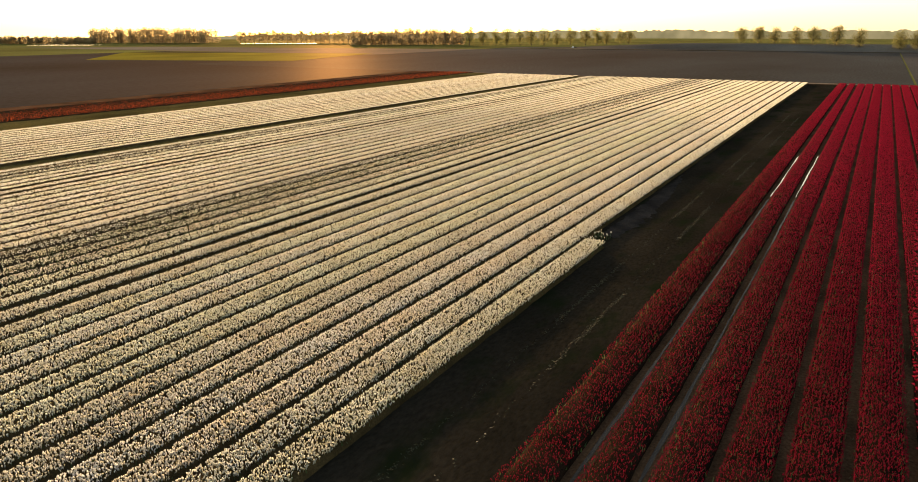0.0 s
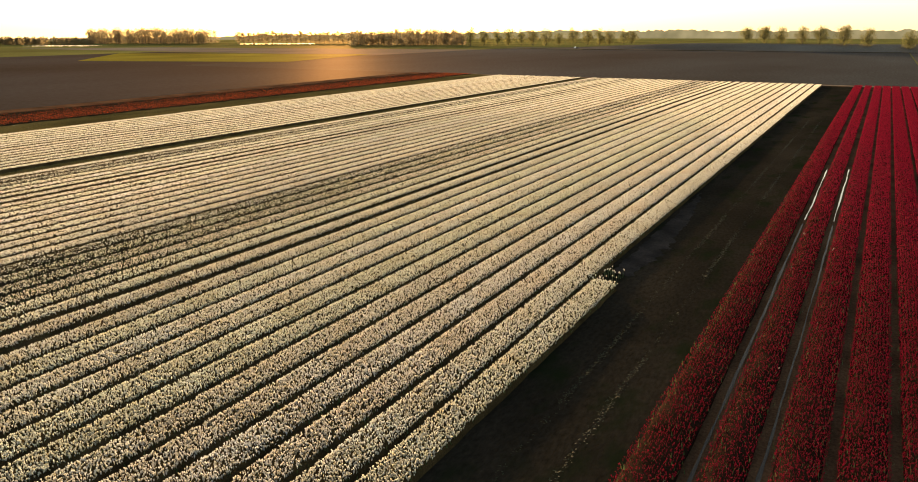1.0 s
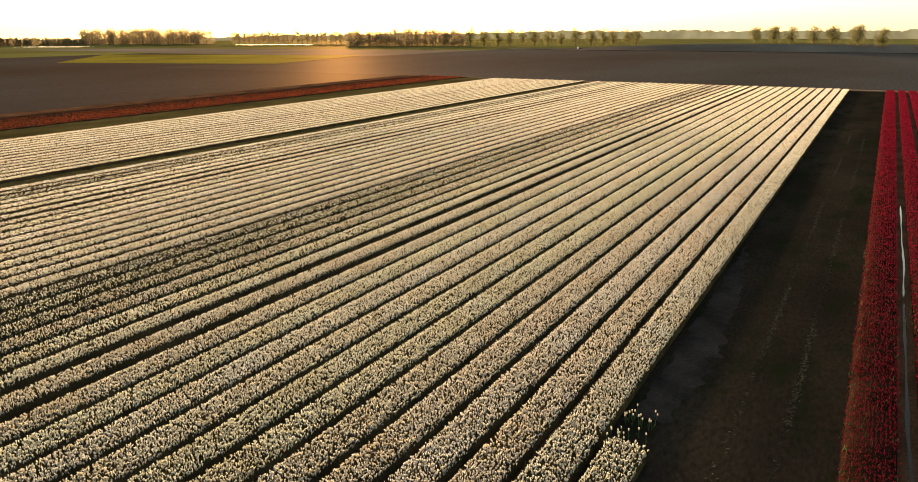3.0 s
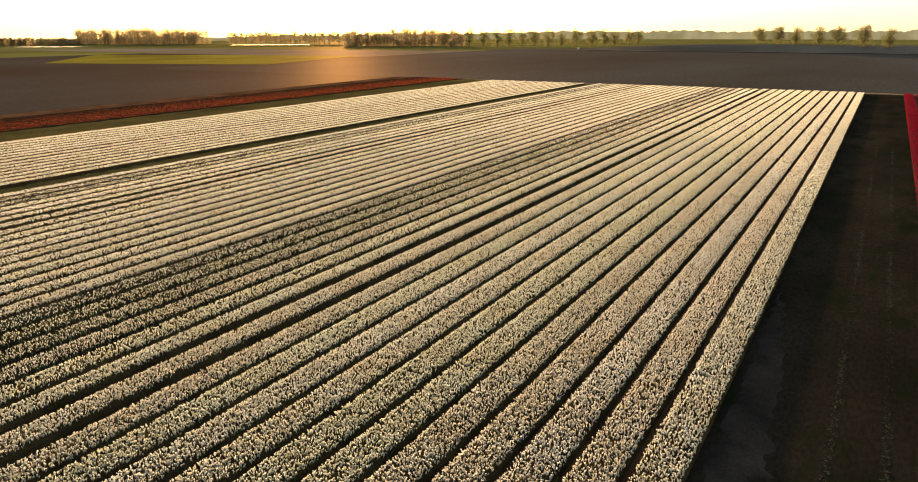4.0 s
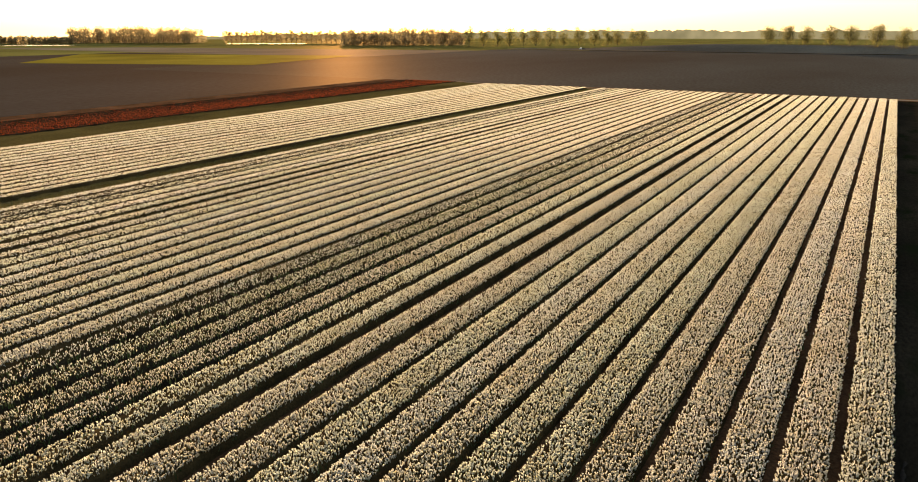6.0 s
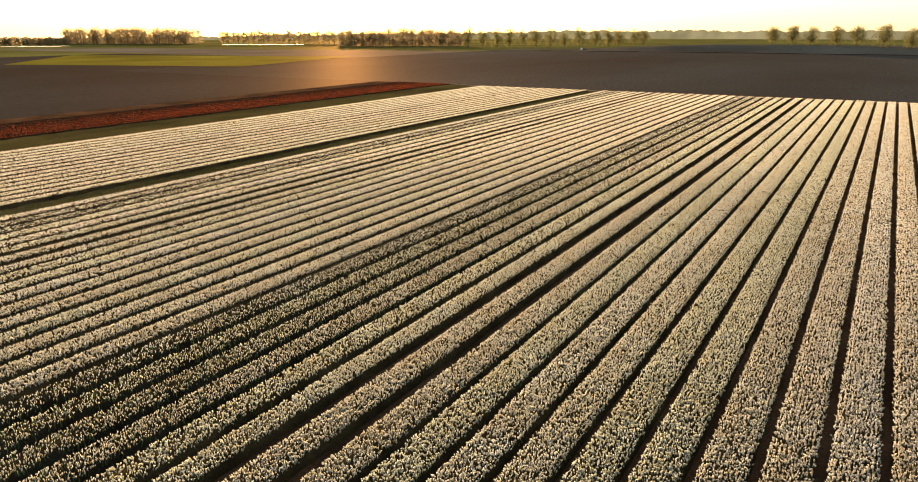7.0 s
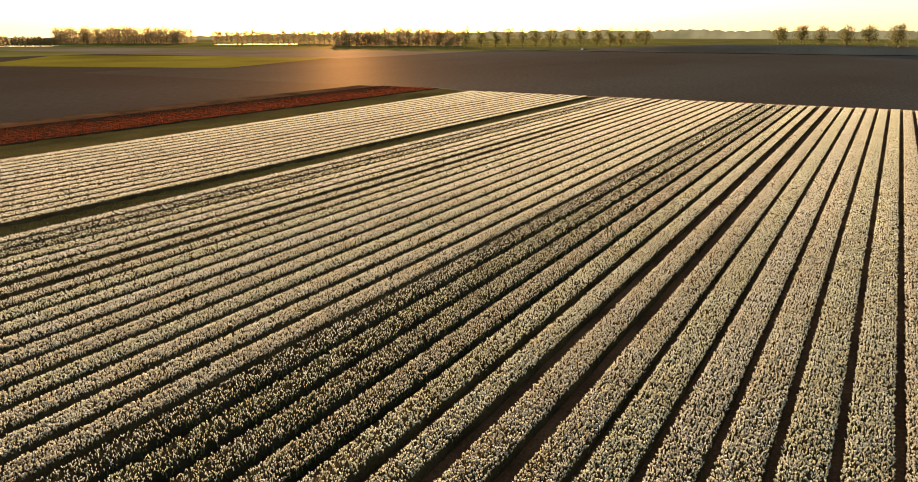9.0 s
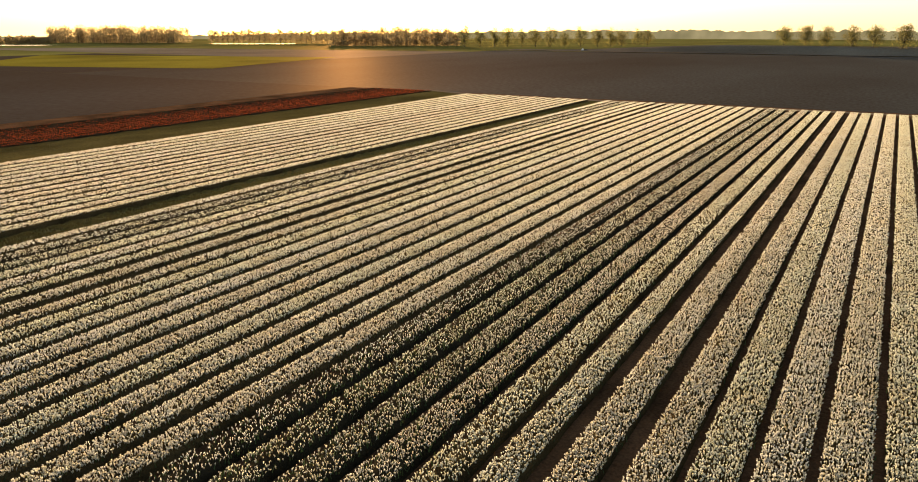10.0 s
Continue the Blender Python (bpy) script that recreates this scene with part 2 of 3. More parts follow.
def polder():
    """The land: level round the fields, falling away very gently past the last tree belts."""
    rings = [(0, -0.06), (300, -0.06), (700, -0.06), (930, -0.06), (1000, -0.5), (1200, -4.0), (2000, -20.0), (4300, -70.0)]
    n = 96
    v = [(-10.0, 40.0, -0.06)]
    for r, z in rings[1:]:
        v += [(-10 + r * math.cos(k * 2 * math.pi / n), 40 + r * math.sin(k * 2 * math.pi / n), z) for k in range(n)]
    f = [(0, 1 + k, 1 + (k + 1) % n) for k in range(n)]
    for q in range(len(rings) - 2):
        a, b = 1 + q * n, 1 + (q + 1) * n
        for k in range(n):
            m = (k + 1) % n
            f += [(a + k, b + k, b + m), (a + k, b + m, a + m)]
    tagged(new("ground", mesh_from("ground", v, f, M_MEADOW, True)), "flat polder farmland reaching the hazy horizon", "ground", kind="structure")


polder()
sheet("field_soil", [(-140, -60), (60, -60), (60, 194.4), (-140, 194.4)], -0.02, M_SOIL, "dark damp bulb field soil between the beds", "soil")
sheet("bare_strip", [(0.02, -60), (6.3, -60), (6.3, 189), (0.02, 189)], -0.004, M_STRIP, "unplanted strip of dark soil with thin weeds between the beds", "soil", 0.7, 0.03, 3)


def trodden_patch():
    """Irregular patch of dry soil, from y = 44.5 to 65."""
    rng = np.random.default_rng(8)
    ys = np.arange(44.2, 66.0, 0.35)
    q = (ys - 44.2) / 21.8
    l = 0.20 + np.abs(rng.normal(0, 0.08, len(ys)))
    r = l + (1.9 - 1.0 * q) * np.clip(np.sin(np.pi * np.clip(q * 0.9 + 0.12, 0, 1)), 0, 1) ** 0.6 + rng.normal(0, 0.12, len(ys))
    cols = 5
    u = np.linspace(0, 1, cols)
    v = np.stack([l[:, None] * (1 - u) + r[:, None] * u, np.repeat(ys[:, None], cols, 1), 0.05 + rng.uniform(0, 0.025, (len(ys), cols))], -1)
    v[:, -1, 2] = v[:, 0, 2] = 0.0
    i = np.arange(len(ys) * cols).reshape(len(ys), cols)
    f = np.stack([i[:-1, :-1], i[:-1, 1:], i[1:, 1:], i[1:, :-1]], -1).reshape(-1, 4)
    tagged(new("trodden_patch", mesh_from("trodden_patch", v.reshape(-1, 3), f, M_PATCH, True)), "dry greyish soil patch where the outer bed stops", "soil", kind="structure")


trodden_patch()
sheet("ploughed_field", [(-205, 194.5), (20.8, 194.5), (20.8, 446), (-205, 446)], -0.03, M_PLOUGH, "wide ploughed field of grey-brown soil beyond the beds", "field")
sheet("ploughed_field", [(21.3, 194.5), (420, 194.5), (420, 446), (21.3, 446)], -0.03, M_FALLOW, "paler fallow field next to the ploughed one", "field")
sheet("ploughed_field", [(-460, -200), (-108.2, -200), (-108.2, 194.3), (-460, 194.3)], -0.012, M_PLOUGH_DIM, "bare ploughed field beside the red tulip strip", "field")
sheet("ploughed_field", [(-350, 194.6), (-205.3, 194.6), (-205.3, 304), (-350, 304)], -0.03, M_PLOUGH_DIM, "ploughed grey-brown soil round the young wheat", "field")
sheet("headland_track", [(-78, 190.6), (420, 190.6), (420, 192.6), (-78, 192.6)], -0.008, M_TRACK, "narrow pale dusty track along the field ends", "track", 3.0, 0.03, 5)
sheet("headland_track", [(-91, 194.6), (-78, 190.6), (-78, 192.6), (-91, 196.4)], -0.002, M_TRACK, "narrow pale dusty track bending round the red strip", "track", 1.5, 0.03, 9)
sheet("grass_strip", [(-87.9, -60), (-78.0, -60), (-78.0, 190), (-87.9, 194)], -0.006, M_GRASS, "dark green rough grass verge beside the white beds", "grass", 1.2, 0.10, 6)
sheet("grass_path", [(-54.05, -60), (-51.55, -60), (-51.55, 188), (-54.05, 188)], 0.06, M_GRASS, "dark grassy path between two blocks of white beds", "grass", 0.5, 0.18, 7)
sheet("wheat_field", [(-275, 202), (-190, 232), (-215, 322), (-350, 278)], 0.02, M_WHEAT, "bright yellow-green young wheat field", "field")
sheet("tilled_field", [(-520, 318), (-205, 306), (-205, 420), (-440, 380)], 0.01, M_PLOUGH2, "pale greyish tilled field", "field")
sheet("ditch", [(-150, 446.0), (420, 446.0), (420, 451.8), (-150, 451.8)], -0.02, M_DITCH, "narrow dark ditch between two fields", "ditch")
sheet("canal", [(-580, 362), (-535, 386), (-549, 412), (-594, 388)], 0.02, M_CANAL, "still canal water shining under the low sun", "water")
sheet("canal", [(-478, 490), (-422, 522), (-430, 536), (-486, 504)], 0.02, M_CANAL, "still canal water shining under the low sun", "water")


def bank_height(x, y):
    """The land beyond the ditch climbs to a low bank on which the road trees stand."""
    u = np.clip((np.asarray(x, float) + 190) / 110, 0, 1)
    v = np.clip((np.asarray(y, float) - 452) / 26, 0, 1)
    return 3.6 * u * u * (3 - 2 * u) * v * v * (3 - 2 * v)


def bank(name, x0, x1, y0, y1, lift, mat, label):
    x, y = np.meshgrid(np.linspace(x0, x1, 90), np.linspace(y0, y1, 16), indexing="ij")
    rng = np.random.default_rng(int(y0))
    p = np.stack([x, y, bank_height(x, y) + lift + rng.uniform(0, 0.12, x.shape)], -1)
    i = np.arange(x.size).reshape(x.shape)
    f = np.stack([i[:-1, :-1], i[1:, :-1], i[1:, 1:], i[:-1, 1:]], -1).reshape(-1, 4)
    tagged(new(name, mesh_from(name, p.reshape(-1, 3), f, mat, True)), label, "field", kind="structure")


bank("tilled_field", -205, 420, 451.9, 476, 0.01, M_PLOUGH2, "pale tilled slope beyond the ditch")
bank("meadow", -205, 420, 476, 640, 0.01, M_MEADOW, "green meadow on the low bank along the road")


# ---- tulip beds ----
def bloom_mesh(rng, xy, z, near, size, wide=0.0245, tall=0.086):
    """Blooms as vertices and triangles: near ones are open cups of three petals, far ones one tilted petal."""
    n = len(xy)
    turn = rng.uniform(0, 2 * math.pi, n)
    r = wide * size * rng.uniform(0.75, 1.25, n)
    h = tall * (0.6 + 0.4 * size) * rng.uniform(0.8, 1.2, n)
    lean = rng.normal(0, 0.02, (n, 2))
    if near:
        # an open cup of three petals that widen upwards
        base = np.stack([xy[:, 0], xy[:, 1], z], -1)[:, None]
        rows = []
        for k in range(3):
            a = turn + k * 2.0944 + rng.normal(0, 0.2, n)
            for side in (-0.85, 0.85):
                reach, up = r * rng.uniform(0.8, 1.15, n), h * rng.uniform(0.8, 1.1, n)
                rows.append(np.stack([xy[:, 0] + reach * np.cos(a + side) + lean[:, 0], xy[:, 1] + reach * np.sin(a + side) + lean[:, 1], z + up], -1)[:, None])
        v = np.concatenate([base] + rows, 1)
        f = np.array([(0, 1, 2), (0, 3, 4), (0, 5, 6)])
    else:
        # petals set towards the sun's bearing, so that distant beds look evenly bright
        turn = 0.67 + rng.normal(0, 1, n) * np.interp(size, (1.10, 1.25), (1.6, 0.6)) + math.pi * rng.integers(0, 2, n)
        c, s = np.cos(turn), np.sin(turn)
        r, h = r * 1.4, h * 0.8
        base = np.stack([xy[:, 0], xy[:, 1], z], -1)
        a = np.stack([xy[:, 0] + r * c - r * 0.7 * s + lean[:, 0], xy[:, 1] + r * s + r * 0.7 * c + lean[:, 1], z + h * 0.8], -1)
        b = np.stack([xy[:, 0] - r * c - r * 0.7 * s + lean[:, 0], xy[:, 1] - r * s + r * 0.7 * c + lean[:, 1], z + h], -1)
        v = np.stack([base, a, b], 1)
        f = np.array([(0, 1, 2)])
    k = v.shape[1]
    return v.reshape(-1, 3), (f[None] + (np.arange(n) * k)[:, None, None]).reshape(-1, 3)


def reach_of_view(x, y):
    """Distance in metres of a place of the field from the diagonal lane across it, and whether it lies ahead or to the left of that lane."""
    ax, ay, bx, by = 14.0, 1.2, -11.4, 70.4
    long = math.hypot(bx - ax, by - ay)
    dx, dy = (bx - ax) / long, (by - ay) / long
    along = (x - ax) * dx + (y - ay) * dy
    left = (y - ay) * dx - (x - ax) * dy
    ahead = np.where(left > 0, 1.11 * left, -2.5 * left)
    stop = np.clip(along - ahead, 0, long)
    return np.maximum(np.hypot(along - stop, left), 18.0), along - ahead > -4.0


def scatter(rng, mid, wide, y0, y1, amount, loose=False):
    """Blooms of a bed in loose planting lines, thinner and larger where only far eyes see them. Returns places, sizes and which are near."""
    n = int(max(0.0, y1 - y0) * wide * 260 * amount)
    lines = max(4, round(wide / 0.115))
    x = (rng.integers(0, lines, n) + 0.5) / lines * wide - wide / 2 + rng.normal(0, 0.026, n)
    x = np.clip(x, -wide / 2, wide / 2)
    y = rng.uniform(y0, y1, n)
    far, seen = reach_of_view(mid + x, y)
    if loose:
        density, size = np.interp(far, (22, 40, 80, 160), (260, 220, 145, 100)), np.interp(far, (25, 50, 90), (0.52, 0.80, 1.38))
    else:
        density = np.interp(far, (22, 35, 55, 100, 160), (236, 186, 146, 102, 74))
        size = (230 / density) ** 0.28 * np.interp(far, (22, 45), (0.93, 1.0))
    density, size = np.where(seen, density, 42.0), np.where(seen, size, 2.1)
    keep = rng.uniform(0, 1, n) < density / 260
    near = seen & (rng.uniform(0, 1, n) > np.interp(far, (30, 48), (0, 1)))
    return np.stack([x, y], -1)[keep], size[keep], near[keep]


def canopy_mesh(rng, name, wide, y0, y1, top, step, mat):
    """The leaf mass of a bed: a rounded, uneven ridge."""
    shape = np.array([(-0.53, 0.0), (-0.50, 0.55), (-0.36, 0.92), (0.0, 1.0), (0.36, 0.92), (0.50, 0.55), (0.53, 0.0)])
    ys = np.arange(y0, y1 + step * 0.5, step)
    m, k = len(ys), len(shape)
    v = np.zeros((m, k, 3))
    v[..., 0] = shape[:, 0] * (wide - 0.06) + rng.normal(0, 0.015, (m, k))
    v[..., 1] = ys[:, None] + rng.normal(0, step * 0.1, (m, k))
    v[..., 2] = shape[:, 1] * top * rng.normal(0.96, 0.04, (m, k)) - 0.03
    i = np.arange(m * k).reshape(m, k)
    f = np.stack([i[:-1, :-1], i[:-1, 1:], i[1:, 1:], i[1:, :-1]], -1).reshape(-1, 4)
    ends = v.reshape(-1, 3)
    return mesh_from(name, ends, f, mat, True)


def blade_mesh(rng, xy, z):
    """Pointed leaves standing up between the blooms."""
    n = len(xy)
    turn = rng.uniform(0, 2 * math.pi, n)
    w, h, out = rng.uniform(0.015, 0.03, n), rng.uniform(0.12, 0.24, n), rng.uniform(0.03, 0.12, n)
    c, s = np.cos(turn), np.sin(turn)
    a = np.stack([xy[:, 0] + w * c, xy[:, 1] + w * s, z], -1)
    b = np.stack([xy[:, 0] - w * c, xy[:, 1] - w * s, z], -1)
    t = np.stack([xy[:, 0] - out * s, xy[:, 1] + out * c, z + h], -1)
    return np.stack([a, b, t], 1).reshape(-1, 3), np.arange(3 * n).reshape(n, 3)


def bloom_level(rng, xy, wide, level, far):
    """Height of the blooms' feet: lower towards the edges of a bed, most of all where it is well grown."""
    edge = np.clip((np.abs(xy[:, 0]) / (wide / 2) - 0.76) / 0.24, 0, 1.2)
    drop = np.interp(far, (30, 80), (0.045, 0.012))
    return level + rng.normal(0, 0.010, len(xy)) - drop * edge ** 2 * rng.uniform(0.4, 1.3, len(xy))


def tulip_bed(name, right, left, y0, y1, mat, label, group, seed, full=1.0, level=0.335):
    """A bed between x = left and right; full: how thickly it flowers."""
    rng = np.random.default_rng(seed)
    wide, mid = right - left, (right + left) / 2
    lift = (seed * 37) % 23 * 0.5
    off = 14.0 + lift
    bed = holder(name, mid, -off, 0.0, label, "flower bed", group)
    part("leaves", canopy_mesh(rng, "leaves", wide, y0 + off, y1 + off, level, 1.2, M_LEAF_SHADED if mat is M_RED else M_LEAF_THIN if mat is M_ORANGE else M_LEAF if full >= 0.6 else M_LEAF_THIN), bed, "dark green tulip leaves", "stuff")
    thin = mat is M_WHITE and full < 0.6
    xy, size, near = scatter(rng, mid, wide * (1.04 if mat is M_WHITE else 1.10), y0, y1, full * (1.8 if thin else 1.0), mat is M_RED)
    if thin:
        size = size * 0.72
    far, seen = reach_of_view(mid + xy[:, 0], xy[:, 1])
    if mat is M_WHITE:
        xy[:, 0] *= np.interp(far, (40, 95), (1.0, 0.885))
    z = bloom_level(rng, xy, wide, level, far)
    xy = xy + (0, off)
    va, fa = bloom_mesh(rng, xy[near], z[near], True, size[near])
    vb, fb = bloom_mesh(rng, xy[~near], z[~near], False, size[~near])
    part("blossoms", mesh_from("blossoms", np.concatenate([va, vb]), np.concatenate([fa, fb + len(va)]), mat, True), bed, "", "stuff")
    pick = (far < 42) & seen & (rng.uniform(0, 1, len(xy)) < (0.6 if thin else 0.10))
    if pick.any():
        spot = xy[pick] + rng.normal(0, 0.05, (int(pick.sum()), 2))
        v, f = blade_mesh(rng, spot, z[pick] - 0.13)
        part("leaf_growth", mesh_from("leaf_growth", v, f, M_BLADE), bed, "narrow pointed green leaves", "stuff")
    return bed


def gap_lines():
    """Middle and half width of each furrow between the white beds, from the bare strip leftwards."""
    lines = [(0.14, 0.14)]
    lines += [(-1.36 - 1.494 * k, 0.16) for k in range(10)]
    lines += [(-16.38, 0.33), (-18.10, 0.33)]
    lines += [(-18.07 - 8.95 / 6 * k, 0.215) for k in range(1, 7)]
    lines += [(-27.02 - 14.36 / 10 * k, 0.225) for k in range(1, 10)]
    lines += [(-41.38, 0.38), (-43.03, 0.38)]
    lines += [(-43.03 - 1.43 * k, 0.225) for k in range(1, 6)]
    return lines


def left_gaps():
    lines = [(-54.30 - 1.475 * k, 0.25) for k in range(1, 7)]
    lines += [(-64.72, 0.33), (-66.5, 0.33)]
    lines += [(-66.5 - 1.57 * k, 0.25) for k in range(1, 7)]
    return lines


def white_beds():
    edges = []
    right = 1.46
    for mid, half in gap_lines():
        edges.append((right, mid + half))
        right = mid - half
    edges.append((right, -51.31))
    right = -54.55
    for mid, half in left_gaps():
        edges.append((right, mid + half))
        right = mid - half
    edges.append((right, -77.57))
    for k, (r, l) in enumerate(edges):
        full, label = 1.0, "long bed of cream-white tulips in full bloom"
        if 14 <= k <= 18:
            full = (0.66, 0.40, 0.29, 0.24, 0.20)[k - 14]
            label = "long bed of sparsely flowering white tulips with dark gaps"
        elif 33 <= k <= 34:
            full, label = 0.26, "long bed of thinly flowering white tulips beside the grassy path"
        elif k >= 27:
            full = 0.82
        end = FAR_END + (0.35 if k % 3 == 0 else -0.3 if k % 3 == 1 else 0.0)
        if k == 0:
            end, label = 42.1, "outer bed of cream-white tulips that stops short"
        tulip_bed("tulip_bed", r, l, -12.0 - (k * 7 % 5), end, M_WHITE, label, "white tulip beds", 100 + k, full)


def red_beds():
    lines = [6.05, 7.95, 9.65, 11.35, 12.95, 14.60, 16.22, 17.85, 19.50, 21.15, 22.8, 24.45, 26.1]
    for k, (l, r) in enumerate(zip(lines, lines[1:])):
        half = 0.30 if k in (0, 1) else 0.19
        before = 0.30 if k in (1, 2) else 0.19
        tulip_bed("tulip_bed", r - half, l + before, -12.0, 189.2, M_RED, "long bed of deep red tulips in bloom", "red tulip beds", 300 + k, (0.55, 0.60, 0.78, 0.92)[k] if k < 4 else 1.12)


def scarlet_beds():
    for k in range(9):
        l = -102.4 + 1.62 * k
        tulip_bed("tulip_bed", l + 1.3, l, 20.0, 194.0, M_ORANGE, "far bed of dull scarlet tulips along the grass verge", "scarlet tulip beds",
                  400 + k, (0.015, 0.03, 0.055, 0.09, 0.13, 0.17, 0.20, 0.19, 0.14)[k], 0.16)


white_beds()
red_beds()
scarlet_beds()


def furrow_water():
    rng = np.random.default_rng(12)
    for x, y0, y1, half, mat, name, label in ((7.95, 61.0, 82.0, 0.05, M_PUDDLE, "furrow_puddle", "long narrow puddle mirroring the pale sky in a furrow"),
                                              (9.65, 61.5, 83.0, 0.055, M_PUDDLE, "furrow_puddle", "long narrow puddle mirroring the pale sky in a furrow"),
                                              (7.95, -10.0, 60.5, 0.06, M_MUD, "wet_furrow", "wet muddy furrow between red tulip beds"),
                                              (9.65, -10.0, 61.0, 0.06, M_MUD, "wet_furrow", "wet muddy furrow between red tulip beds")):
        ys = np.arange(y0, y1, 0.5)
        w = half * np.clip(0.7 + 2.0 * np.convolve(rng.normal(0, 0.4, len(ys) + 8), np.ones(9) / 9, "valid"), 0.12, 1.5)
        w[0] = w[-1] = 0.02
        mid = np.cumsum(rng.normal(0, 0.008, len(ys)))
        mid -= np.linspace(mid[0], mid[-1], len(ys))
        v = np.concatenate([np.stack([mid - w, ys - y0, 0 * ys], -1), np.stack([mid + w, ys - y0, 0 * ys], -1)])
        n = len(ys)
        f = np.array([(i, n + i, n + i + 1, i + 1) for i in range(n - 1)])
        ob = new(name, mesh_from(name, v, f, mat, True))
        ob.location = (x, y0, -0.008)
        tagged(ob, label, "puddle", kind="structure")


furrow_water()


# ---- single tulips round the end of the outer bed ----
def tulip(x, y, tall, seed):
    rng = np.random.default_rng(seed)
    plant = holder("tulip", x, y, 0.0, "single cream-white tulip straggling past the end of the bed", "tulip", "stray tulips")
    bm = bmesh.new()
    lean = rng.normal(0, 0.03, 2)
    prev = None
    for k in range(4):
        q = k / 3
        ring = [bm.verts.new((lean[0] * q * q + 0.006 * math.cos(a), lean[1] * q * q + 0.006 * math.sin(a), tall * q - 0.03)) for a in (0, 2.1, 4.2)]
        if prev:
            for i in range(3):
                bm.faces.new((prev[i], prev[(i + 1) % 3], ring[(i + 1) % 3], ring[i]))
        prev = ring
    part_bm("stem", bm, M_STEM, plant)
    top = (lean[0], lean[1], tall - 0.035)
    bm = bmesh.new()
    prof = [(0.008, 0.0), (0.021, 0.02), (0.024, 0.04), (0.017, 0.068)]
    rings = [[bm.verts.new((top[0] + r * math.cos(a * math.pi / 3), top[1] + r * math.sin(a * math.pi / 3), top[2] + h + (0.012 if a % 2 and h > 0.06 else 0)))
              for a in range(6)] for r, h in prof]
    bm.faces.new(rings[0][::-1])
    for a, b in zip(rings, rings[1:]):
        for i in range(6):
            bm.faces.new((a[i], a[(i + 1) % 6], b[(i + 1) % 6], b[i]))
    part_bm("blossom", bm, M_WHITE, plant)
    for k in range(2):
        a = rng.uniform(0, 6.28)
        bm = bmesh.new()
        c, s = math.cos(a), math.sin(a)
        pts = [(0.0, 0.012, 0.02), (0.03, 0.018, 0.10), (0.06, 0.012, 0.16), (0.10, 0.0, 0.19)]
        l = [bm.verts.new((o * c - w * s, o * s + w * c, z)) for o, w, z in pts]
        r = [bm.verts.new((o * c + w * s, o * s - w * c, z)) for o, w, z in pts[:3]]
        bm.faces.new((l[0], r[0], r[1], l[1]))
        bm.faces.new((l[1], r[1], r[2], l[2]))
        bm.faces.new((l[2], r[2], l[3]))
        part_bm("leaf", bm, M_BLADE, plant)


def strip_weeds():
    """Thin lines of seedlings along the bare strip."""
    rng = np.random.default_rng(21)
    vs, fs, count = [], [], 0
    for x in (3.25, 4.7):
        n = 3600
        y = rng.uniform(4, 120, n)
        keep = rng.uniform(0, 1, n) < 0.25 + 0.75 * (np.sin(y * 0.31 + x) > 0.1)
        xy = np.stack([x + rng.normal(0, 0.07, n), y], -1)[keep]
        v, f = blade_mesh(rng, xy, np.full(len(xy), 0.0))
        v[:, 2] *= 0.10
        v[:, 2] += 0.02
        vs.append(v), fs.append(f + count)
        count += len(v)
    tagged(new("weeds", mesh_from("weeds", np.concatenate(vs), np.concatenate(fs), M_WEED)), "thin rows of low green seedlings in bare soil", "weeds", kind="stuff")


def grass_blades(x0, x1, y0, y1, each, z, seed, label):
    """Tufts standing up out of a strip of rough grass."""
    rng = np.random.default_rng(seed)
    n = int((x1 - x0) * (y1 - y0) * each)
    xy = np.stack([rng.uniform(x0, x1, n), rng.uniform(y0, y1, n)], -1)
    v, f = blade_mesh(rng, xy, np.full(n, z))
    tagged(new("grass", mesh_from("grass", v, f, M_TUFT)), label, "grass", kind="stuff")


strip_weeds()
grass_blades(-54.0, -51.6, 20, 188, 45, 0.10, 41, "rough grass tufts along the path between the beds")
grass_blades(-87.7, -78.2, 40, 189, 7, -0.05, 42, "rough grass tufts on the verge beside the beds")
_rng = np.random.default_rng(77)
for _k in range(34):
    _q = _rng.uniform(0, 1) ** 1.7
    tulip(0.12 + 1.10 * _rng.uniform(0, 1) + 0.1 * _q, 42.15 + 2.3 * _q, _rng.uniform(0.30, 0.42), 500 + _k)


# ---- trees ----
def limb(bm, a, b, ra, rb, sides=5):
    a, b = Vector(a), Vector(b)
    way = (b - a).normalized()
    u = way.orthogonal().normalized()
    w = way.cross(u)
    ends = []
    for p, r in ((a, ra), (b, rb)):
        ends.append([bm.verts.new(p + u * r * math.cos(k * 2 * math.pi / sides) + w * r * math.sin(k * 2 * math.pi / sides)) for k in range(sides)])
    for k in range(sides):
        bm.faces.new((ends[0][k], ends[0][(k + 1) % sides], ends[1][(k + 1) % sides], ends[1][k]))


